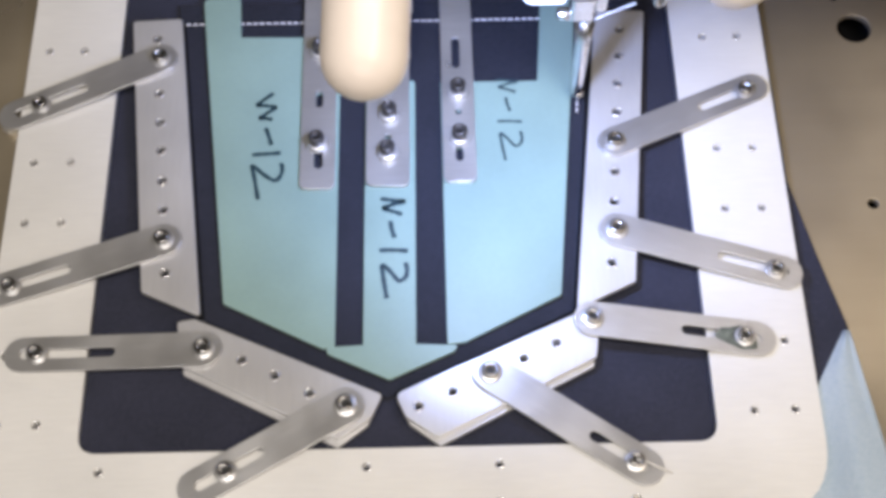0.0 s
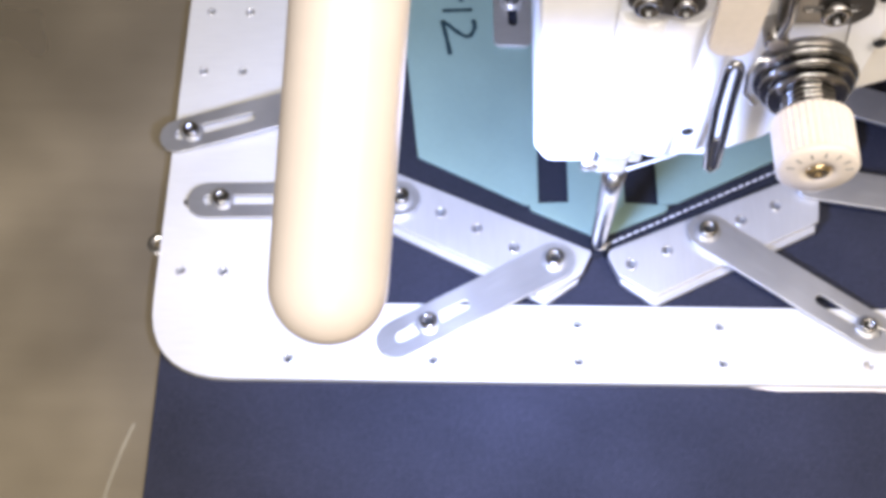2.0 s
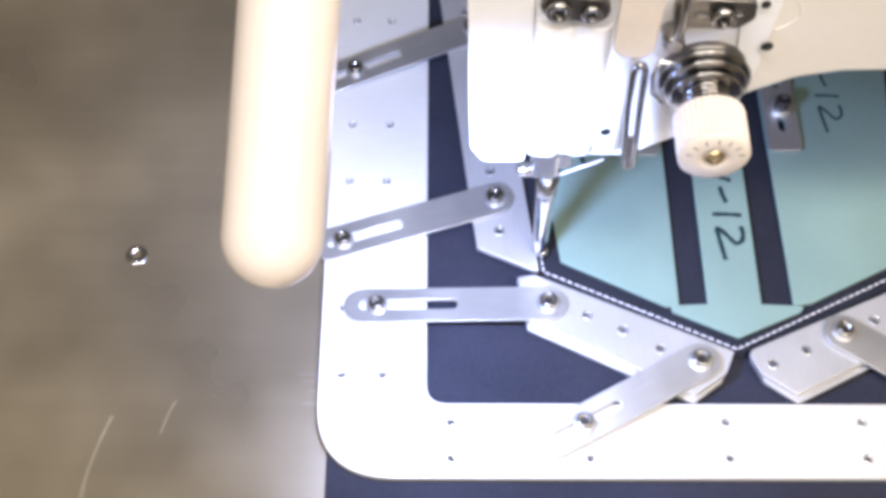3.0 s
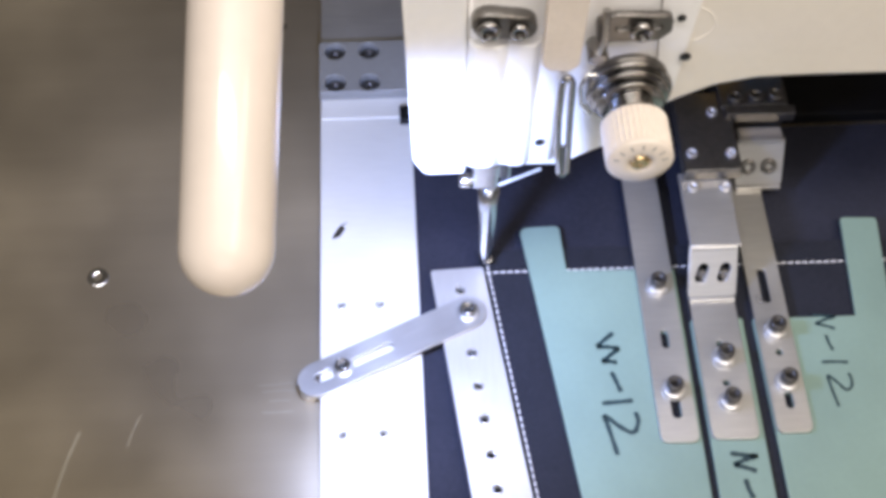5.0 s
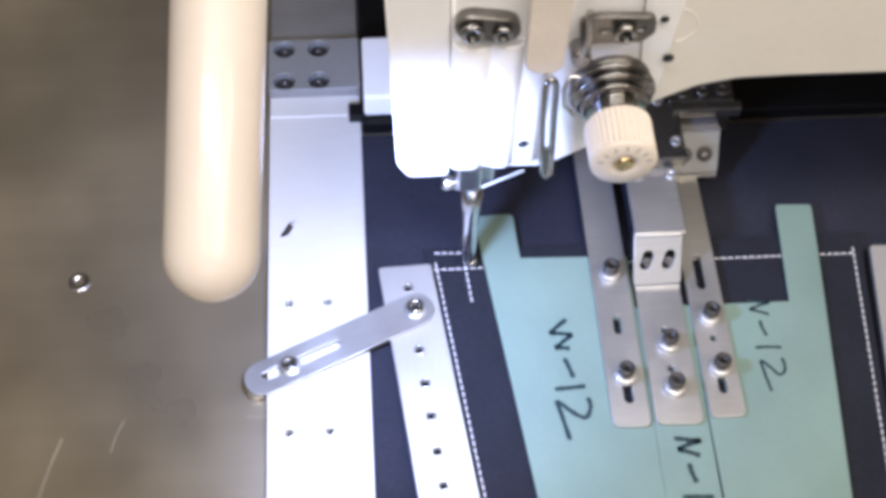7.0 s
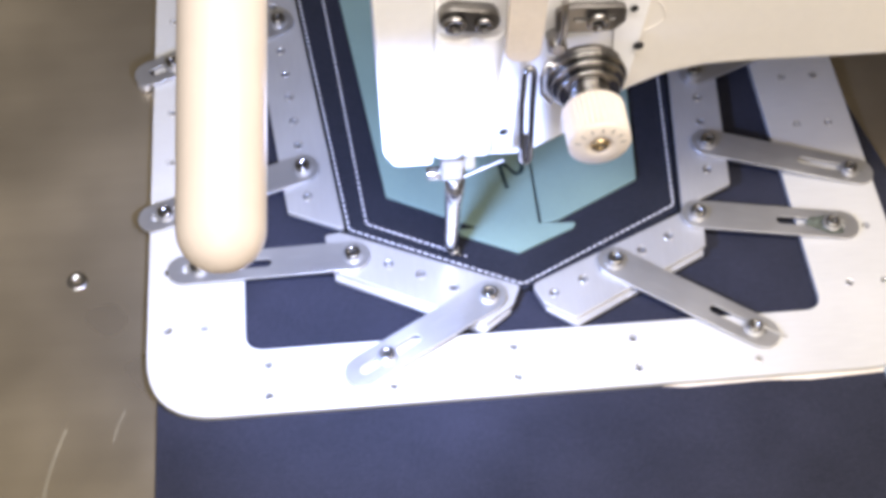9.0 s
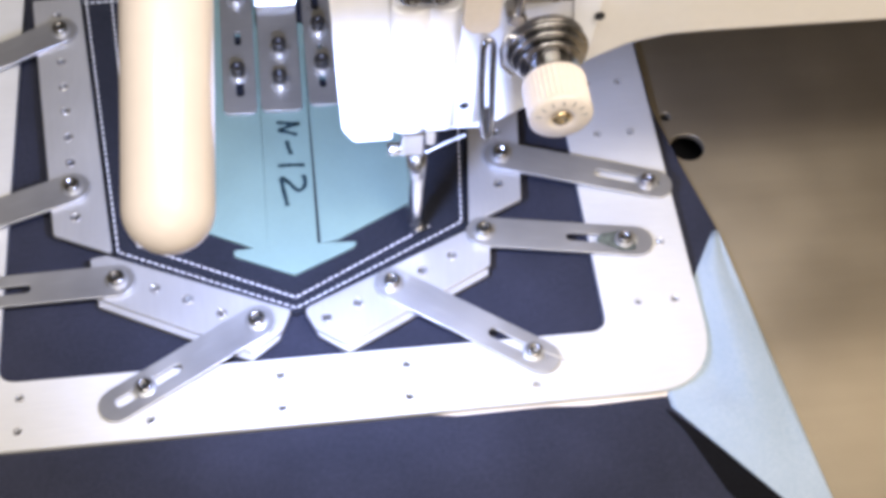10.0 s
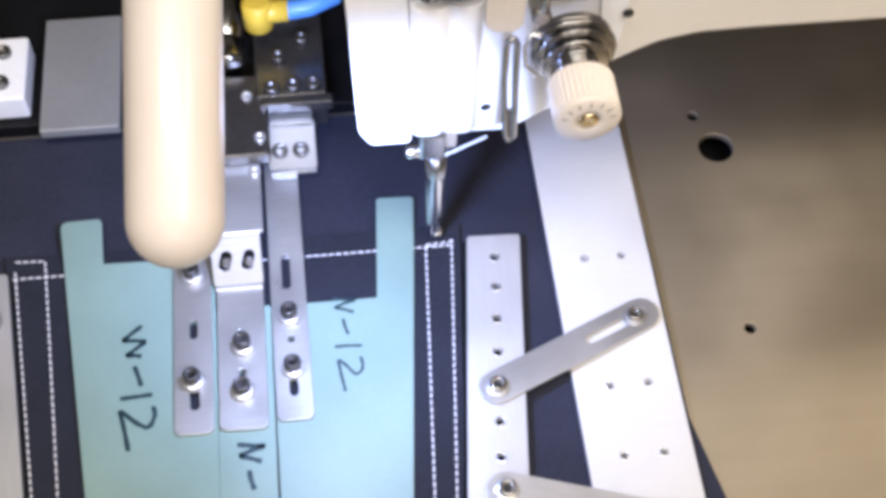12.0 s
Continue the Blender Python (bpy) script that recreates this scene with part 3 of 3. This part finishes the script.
def build_denim():
    g = thing("denim_garment", "dark navy denim garment panel under the clamp", "garment")
    edge = [(-226, 112), (-226, -230), (-232, -330), (152, -330), (110, -262), (101, -240), (97, -180), (96, -127), (96.6, -104), (89, -72), (82.4, -40), (82, 40), (80, 112)]
    part("panel", flat([rounded(edge, [3, 3, 10, 10, 4, 6, 6, 5, 5, 10, 10, 10, 3])], TABLE_Z + 0.05, -3.05, 0.3), DENIM, g)
    # thin dark patch on the panel, standing in for the fold's shadow
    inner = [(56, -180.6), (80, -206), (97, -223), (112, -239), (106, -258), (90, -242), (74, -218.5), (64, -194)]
    part("fold_shade_patch", flat([rounded(inner, 2)], -3.045, -3.0, 0.01), FOLD_SHADE, g, "flat black patch painted for the shade inside the fold")
    # the turned-back corner shows the pale side of the cloth
    def left_x(y):
        for (x0, y0), (x1, y1) in (((95, -105), (82, -127)), ((82, -127), (59, -181)), ((59, -181), (108, -241))):
            if y >= y1:
                return x0 + (x1 - x0) * (y - y0) / (y1 - y0)
        return 108

    bm = bmesh.new()
    cols = 18
    rowsn = 26
    grid = []
    for j in range(rowsn + 1):
        s = j / rowsn
        line = []
        for k in range(cols + 1):
            u = k / cols
            y = -106 - 134 * s
            p = Vector((left_x(y) + (97 + 17 * s - left_x(y)) * u, y))
            z = -3.4 + 5.0 * math.sin(math.pi * u) * math.sin(math.pi * min(1, s * 1.15 + 0.05)) + 0.7 * math.sin(9 * s + 4 * u)
            clear = min(1, max(p.x - 81, -178 - p.y, 0) / 9)  # it lies flat under the clamp frame
            line.append(bm.verts.new((p.x * MM, p.y * MM, (-2.4 + (max(z, -2.5) + 2.4) * clear) * MM)))
        grid.append(line)
    for j in range(rowsn):
        for k in range(cols):
            bm.faces.new((grid[j][k], grid[j + 1][k], grid[j + 1][k + 1], grid[j][k + 1])).smooth = True
    bm.normal_update()
    bmesh.ops.solidify(bm, geom=bm.faces[:], thickness=0.0005)
    me = bpy.data.meshes.new("flap")
    bm.to_mesh(me)
    bm.free()
    part("turned_corner", me, PALE, g, "pale blue reverse of the turned-back denim corner")
    return g


OUTER = [(4.6, 44.5), (-8.8, -92.8), (-78.3, -127.2), (-147.6, -94.6), (-164.2, 46.0)]
INNER = [(-164.3, 50.0), (-153.0, 49.4), (-140.2, -92.2), (-78.2, -122.4), (-15.8, -90.2), (-5.8, 42.5), (5.6, 43.5)]
STITCHES = []


def stitch_line(pocket, path, key, run):
    """Stitches of 3 mm along a path, in short runs that the needle lays one after another."""
    marks = []
    for (x0, y0), (x1, y1) in zip(path, path[1:]):
        n = max(1, round(math.hypot(x1 - x0, y1 - y0) / 2.9))
        for k in range(n):
            marks.append(((x0 + (x1 - x0) * (k + 0.07) / n, y0 + (y1 - y0) * (k + 0.07) / n), (x0 + (x1 - x0) * (k + 0.74) / n, y0 + (y1 - y0) * (k + 0.74) / n)))
    for k in range(0, len(marks), run):
        pieces = []
        for (x0, y0), (x1, y1) in marks[k:k + run]:
            j = random.uniform(-0.12, 0.12)
            pieces.append(tube([(x0 + j, y0 - j, -0.75), (x0 * 0.7 + x1 * 0.3, y0 * 0.7 + y1 * 0.3, -0.4), (x0 * 0.3 + x1 * 0.7, y0 * 0.3 + y1 * 0.7, -0.4), (x1 - j, y1 + j, -0.75)], 0.34, 4))
        s = part("stitch_run", join(*pieces), THREAD, pocket)
        mid = marks[min(k + run // 2, len(marks) - 1)][0]
        if key:
            STITCHES.append((s, key, mid))


def build_pocket():
    p = thing("denim_pocket", "navy denim patch pocket with white topstitching", "pocket")
    out = [(-168.0, 52.4), (-150.0, -96.2), (-78.4, -129.6), (-6.6, -95.2), (8.2, 51.4)]
    part("pocket_cloth", flat([rounded(out, 1.0)], -2.9, -0.6, 0.5), POCKET, p)
    part("folded_edge", join(*[tube([(a[0], a[1], -1.0), (b[0], b[1], -1.0)], 0.75, 6) for a, b in zip(out, out[1:])]), POCKET, p)
    stitch_line(p, [(-165.0, 42.2), (4.8, 41.6)], None, 12)
    stitch_line(p, OUTER, "outer", 3)
    stitch_line(p, INNER, "inner", 3)
    return p


# pen strokes, sideways writing: millimetres to the right and down
TAIL = [[(4.3, 10.3), (4.8, 14.0), (5.9, 17.7)], [(0.0, 23.0), (5.0, 23.0), (11.0, 23.5)],
        [(10.0, 28.4), (10.6, 31.4), (10.0, 34.6), (7.4, 36.0), (4.3, 32.2), (1.2, 29.2), (1.4, 33.0), (1.9, 37.0), (2.9, 43.3)]]
CENTRE = [[(0.5, 0.4), (5.0, 1.2), (10.2, 1.8)], [(10.2, 1.8), (5.6, 3.0), (1.0, 4.8)], [(1.0, 4.8), (5.0, 6.0), (8.8, 7.6)]] + TAIL
SIDE = [[(8.0, 0.5), (4.6, 3.2), (0.9, 6.4)], [(0.9, 6.4), (5.0, 6.6), (9.6, 7.4)], [(9.6, 7.4), (6.0, 10.0), (2.3, 12.9)], [(2.3, 12.9), (5.0, 12.8), (8.0, 13.4)],
        [(5.4, 17.3), (6.6, 21.0), (8.0, 25.7)], [(0.4, 30.2), (6.0, 29.9), (12.0, 29.5)],
        [(12.2, 34.2), (12.9, 38.0), (10.6, 42.4), (6.1, 40.1), (0.8, 35.2), (1.2, 38.4), (1.9, 41.6), (3.7, 51.0)]]


def markings(parent, glyphs, x, y, size, w, z):
    for g in glyphs:
        pts = smooth_path([(x + u * size, y - v * size) for u, v in g], 4)
        part("marking", ribbon(pts, w, z), INK, parent, "handwritten marker stroke")


def finger_screws(parent, pts, z):
    for x, y in pts:
        s = part("screw", FINGER_HEAD, CAPSCREW, parent, at=pose(x * MM, y * MM, z * MM, 0, 0, x * 7))
        part("socket", FINGER_SOCKET, SOCKET, s)
        part("washer", FINGER_WASHER, SCREW, s, "bright stacked washers")
        part("spacer", lathe([(2.2, -1.0), (2.2, 0.2)], 14), SCREW, s)


def build_templates():
    """The three sheets, in the closed position, each with its holding finger."""
    out = []
    lp = thing("template_plate", "pale green plastic folding plate with metal finger", "template", "folding template plates")
    part("sheet", flat([rounded([(-147.4, 65.4), (-131.8, 65.8), (-130.6, 44.6), (-88.2, 43.4), (-88.2, -98.6), (-92.6, -99.2), (-130.8, -79.8)], [3, 2, 1, 0.5, 0.5, 0.5, 1]), slot(-96.2, -13, -96.0, -20, 2.0), slot(-96.2, 14, -96.2, 9, 1.7)], 0.0, 1.5, 0.2), GREEN, lp)
    markings(lp, SIDE, -123.4, 16.4, 1.0, 1.8, 1.56)
    fg = part("finger", flat([rounded([(-103.4, 100), (-103.2, -30.8), (-89.4, -31.2), (-89.6, 100)], [0, 3, 3, 0]), slot(-96.2, -13, -96.0, -20, 2.0), slot(-96.2, 14, -96.2, 9, 1.7)], 1.7, 3.2, 0.2), STEEL, lp)
    finger_screws(fg, [(-96.4, -10.6), (-96.2, 34.6)], 3.2)
    out.append((lp, (-10.2, -11.2)))
    cp = thing("template_plate", "pale green arrow-tipped plastic centre plate with metal finger", "template", "folding template plates")
    part("sheet", flat([rounded([(-87.6, 20), (-87.8, -99.0), (-101.6, -99.6), (-101.2, -102.0), (-78.0, -112.8), (-54.0, -102.0), (-52.4, -99.8), (-68.2, -99.0), (-67.6, 20)], [1, 0.5, 1, 1, 1, 1, 1, 0.5, 1]), circ(-78.6, -8.4, 1.6, 12), circ(-78.6, 8.4, 1.5, 12)], 0.0, 1.5, 0.2), GREEN, cp)
    markings(cp, CENTRE, -82.0, -35.6, 1.02, 1.9, 1.56)
    fg = part("finger", flat([rounded([(-87.0, 33), (-87.2, -30.6), (-70.0, -31.2), (-69.8, 33)], [0, 3, 3, 0]), circ(-78.6, -8.4, 1.6, 12), circ(-78.6, 8.4, 1.5, 12)], 1.7, 3.4, 0.2), STEEL, cp)
    finger_screws(fg, [(-78.6, -16.4), (-78.0, 2.0)], 3.4)
    slope = flat([rounded([(-87.6, 0), (-69.4, 0), (-69.4, 20.6), (-87.6, 20.6)], [1.2, 1.2, 0, 0]), slot(-83.4, 7.6, -82.2, 11.6, 2.3), slot(-74.8, 7.6, -73.6, 11.6, 2.3)],
                 -1.9, 0, 0.3, Matrix.Translation((0, 28.2 * MM, 4.9 * MM)) @ Matrix.Rotation(radians(51), 4, "X"))
    br = part("bracket", slope, STEEL, cp, "bent steel bracket with two slots")
    part("bracket_bend", tube([(-87.2, 41.4, 19.6), (-69.8, 41.4, 19.6)], 1.35, 10), STEEL, br)
    part("bracket_foot", box(-87.4, -69.6, 26.4, 29.4, 3.5, 5.0, 0.4), STEEL, br)
    part("bracket_tongue", box(-87.4, -67.6, 41.4, 76, 19.0, 20.8, 0.5), STEEL, br)
    # added block whose black stands for the shade seen through the slots
    part("slot_shade_block", box(-86.6, -70.4, 36.5, 40.5, 3.5, 11.0, 0.4), GAP_SHADE, br, "black block added for the shade in the slots")
    part("bracket_arm", box(-86.0, -63.0, 72, 112, 20.9, 27.0, 0.9), DARKSTEEL, br, "oiled dark steel arm")
    for x in (-82.6, -74.0):
        part("bolt", lathe([(0.9, -1.6), (0.9, -0.9), (1.7, -0.9), (1.9, -1.2), (1.9, -2.6)], 14,
                           Matrix.Translation((x * MM, 33.4 * MM, 11.6 * MM)) @ Matrix.Rotation(radians(51), 4, "X")), DARKSTEEL, br)
    for x, y, z in ((-82.4, 69.0, 20.8), (-69.6, 68.6, 20.8), (-82.2, 80.8, 27.0), (-66.6, 80.2, 27.0), (-71.0, 101.0, 27.0)):
        part("bolt", lathe([(0.9, 0), (0.9, 1.0), (2.0, 1.4), (2.3, 1.1), (2.3, -0.2)], 14, Matrix.Translation((x * MM, y * MM, z * MM))), SCREW, br)
    out.append((cp, (0.4, -10.6)))
    rp = thing("template_plate", "pale blue-green plastic folding plate with metal finger", "template", "folding template plates")
    part("sheet", flat([rounded([(-67.2, 19.6), (-26.8, 19.4), (-23.2, 65.2), (-8.8, 64.6), (-11.0, 40), (-23.0, -79.0), (-59.8, -97.6), (-66.6, -98.6)], [0.5, 1, 1.5, 1.5, 1, 1, 0.5, 0.5]), slot(-60.2, -14, -60.2, -18, 1.8), circ(-60.2, 4, 1.6, 12)], 0.0, 1.5, 0.2), GREEN, rp)
    markings(rp, CENTRE, -44.4, 21.0, 0.92, 1.2, 1.56)
    fg = part("finger", flat([rounded([(-67.0, 100), (-66.6, -29.0), (-53.6, -29.0), (-54.2, 100)], [0, 3, 3, 0]), slot(-60.8, 27.4, -60.8, 39.6, 1.9), slot(-60.2, -14, -60.2, -18, 1.8), circ(-60.2, 4, 1.6, 12)], 1.7, 3.2, 0.2), STEEL, rp)
    finger_screws(fg, [(-60.0, -9.0), (-60.2, 13.2)], 3.2)
    cl = part("clip", flat([rounded([(-64.6, 0), (-45.8, 0), (-45.8, 19.4), (-64.6, 19.4)], [1.2, 1.2, 0, 0])], -1.9, 0, 0.3,
                           Matrix.Translation((0, 80.4 * MM, 5.2 * MM)) @ Matrix.Rotation(radians(58), 4, "X")), STEEL, rp, "bent steel clip on the finger")
    part("clip_foot", box(-64.4, -46.0, 78.6, 81.4, 3.3, 5.3, 0.4), STEEL, cl)
    part("clip_step", box(-64.4, -46.0, 89.6, 97.6, 19.6, 22.0, 0.9), STEEL, cl)
    for x in (-60.0, -51.6):
        part("bolt", lathe([(1.4, -0.4), (1.5, 1.2), (2.9, 1.2), (3.3, 0.8), (3.3, -0.4)], 16,
                           Matrix.Translation((x * MM, 84.6 * MM, 12.0 * MM)) @ Matrix.Rotation(radians(58), 4, "X")), DARKSTEEL, cl)
    out.append((rp, (11.0, -11.2)))
    return out


def build_carriage():
    c = thing("feed_carriage", "black feed carriage with pneumatic fittings and blocks", "carriage")
    part("beam", box(-191.0, 41.4, 113, 330, -3.0, 4, 0.8), BLACK, c)
    part("finger_base", box(-106, -50, 99, 150, 4.1, 9, 0.8), DARKIRON, c)
    part("slide_body", box(-66, -48, 141, 175, 9.2, 40, 2), DARKIRON, c)
    part("slide_plate", box(-67.5, -39.5, 98.4, 140, 9.2, 29, 1), DARKSTEEL, c)
    part("slide_flange", box(-66.0, -37.5, 94.0, 98.2, 24.0, 29.4, 0.6), DARKSTEEL, c)
    part("cylinder", lathe([(0.1, 0), (5, 0), (6, 1), (6, 12), (5, 12.5), (5, 14), (6, 14.5), (6, 70)], 20, Matrix.Translation((-77 * MM, 114 * MM, 30 * MM)) @ Matrix.Rotation(radians(-90), 4, "X")), DISC, c)
    for x, y in ((-61, 102.2), (-52.6, 102.8), (-44.6, 103.2), (-57.6, 118.0), (-48.0, 127.0)):
        part("bolt", lathe([(1.5, 0.8), (1.5, 2.6), (2.8, 2.6), (3.2, 2.2), (3.2, 0)], 16, Matrix.Translation((x * MM, y * MM, 29 * MM))), DARKSTEEL, c)
    part("air_fitting", join(lathe([(4, 0), (6, 1), (6, 13), (4, 14)], 16, Matrix.Translation((-64 * MM, 127 * MM, 39 * MM))),
                             lathe([(3.6, 0), (4.6, 1), (4.6, 12)], 14, Matrix.Translation((-64 * MM, 127 * MM, 47 * MM)) @ Matrix.Rotation(radians(90), 4, "Y"))), YELLOW, c, "yellow push-in air fitting")
    part("air_hose", tube([(-52, 127, 47), (-44, 127, 48), (-34, 130, 50), (-28, 150, 48), (-28, 320, 20)], 4.0, 12), BLUE, c, "blue air hose")
    part("stop_block", box(-190, -160.6, 117, 150, 4.2, 17, 1.2), WHITE, c, "white stop block")
    for y in (125, 141):
        part("bolt", lathe([(1.5, 0.8), (1.5, 2.6), (2.8, 2.6), (3.2, 2.2), (3.2, 0)], 16, Matrix.Translation((-170 * MM, y * MM, 17 * MM))), DARKSTEEL, c)
    part("cover_plate", box(-156.0, -124, 105.5, 166, 4.2, 9, 0.8), GREY, c, "grey cover plate")
    return c


build_room()
build_table()
HEAD, FOOT = build_head()
build_rod()
FRAME = build_frame()
PANEL = build_denim()
PATCH = build_pocket()
PLATES = build_templates()
CARRIAGE = build_carriage()

# the feed's place, in metres: seconds, x, y
FEED = [(0.0, 0.0000, 0.0000), (0.5, 0.0030, 0.0425), (1.0, 0.0077, 0.0840), (1.1, 0.0085, 0.0926), (1.5, 0.0376, 0.1092), (2.0, 0.0774, 0.1279), (2.5, 0.1172, 0.1109), (2.92, 0.1478, 0.0948),
        (3.0, 0.1485, 0.0880), (3.5, 0.1523, 0.0440), (3.6, 0.1540, 0.0351), (4.56, 0.1643, -0.0455), (5.3, 0.1644, -0.0461), (5.5, 0.1644, -0.0465), (6.0, 0.1643, -0.0486), (6.5, 0.1585, -0.0465),
        (6.8, 0.1530, -0.0470), (8.5, 0.1425, 0.0903), (9.0, 0.1056, 0.1114), (9.36, 0.0780, 0.1222), (9.5, 0.0668, 0.1179), (10.0, 0.0276, 0.0966), (10.16, 0.0158, 0.0895),
        (10.5, 0.0136, 0.0592), (11.0, 0.0106, 0.0168), (11.5, 0.0069, -0.0254), (11.74, 0.0050, -0.0440), (12.0, 0.0015, -0.0456)]


def feed_at(t):
    for (a, x0, y0), (b, x1, y1) in zip(FEED, FEED[1:]):
        if t <= b:
            s = (t - a) / (b - a)
            return x0 + (x1 - x0) * s, y0 + (y1 - y0) * s
    return FEED[-1][1:]


def sewn_at(key, mid):
    """When the needle comes nearest to a place on the pocket."""
    spans = {"outer": (0.0, 5.0), "inner": (5.9, 12.0)}
    a, b = spans[key]
    best, when = 1e9, a
    for k in range(int((b - a) * 50) + 1):
        t = a + k / 50
        x, y = feed_at(t)
        d = math.hypot(mid[0] * MM + x, mid[1] * MM + y)
        if d < best:
            best, when = d, t
    return when


def motions():
    for ob in (FRAME, PANEL, PATCH, CARRIAGE):
        walk(ob, [(t, pose(x, y, 0)) for t, x, y in FEED])
    shut = {t for t, _, _ in FEED if t > 5.2}
    for ob, (dx, dy) in PLATES:
        rows = []
        for t, x, y in FEED:
            k = 0.0 if t in shut else 1.0
            rows.append((t, pose(x + dx * MM * k, y + dy * MM * k, 0)))
        walk(ob, rows)
    walk(FOOT, [(0.0, pose(0, 0, 0)), (5.5, pose(0, 0, 0)), (5.8, pose(0, 0, 0.006)), (6.5, pose(0, 0, 0.006)), (6.8, pose(0, 0, 0)), (12.0, pose(0, 0, 0))])
    for ob, key, mid in STITCHES:
        t = sewn_at(key, mid)
        if t < 0.05:
            continue
        low, up = pose(0, 0, -0.0014), pose(0, 0, 0)
        rows = [(0.0, low)]
        if t > 0.14:
            rows.append((t - 0.07, low))
        rows.append((t, up))
        if t < 11.9:
            rows.append((12.0, up))
        walk(ob, rows)


motions()
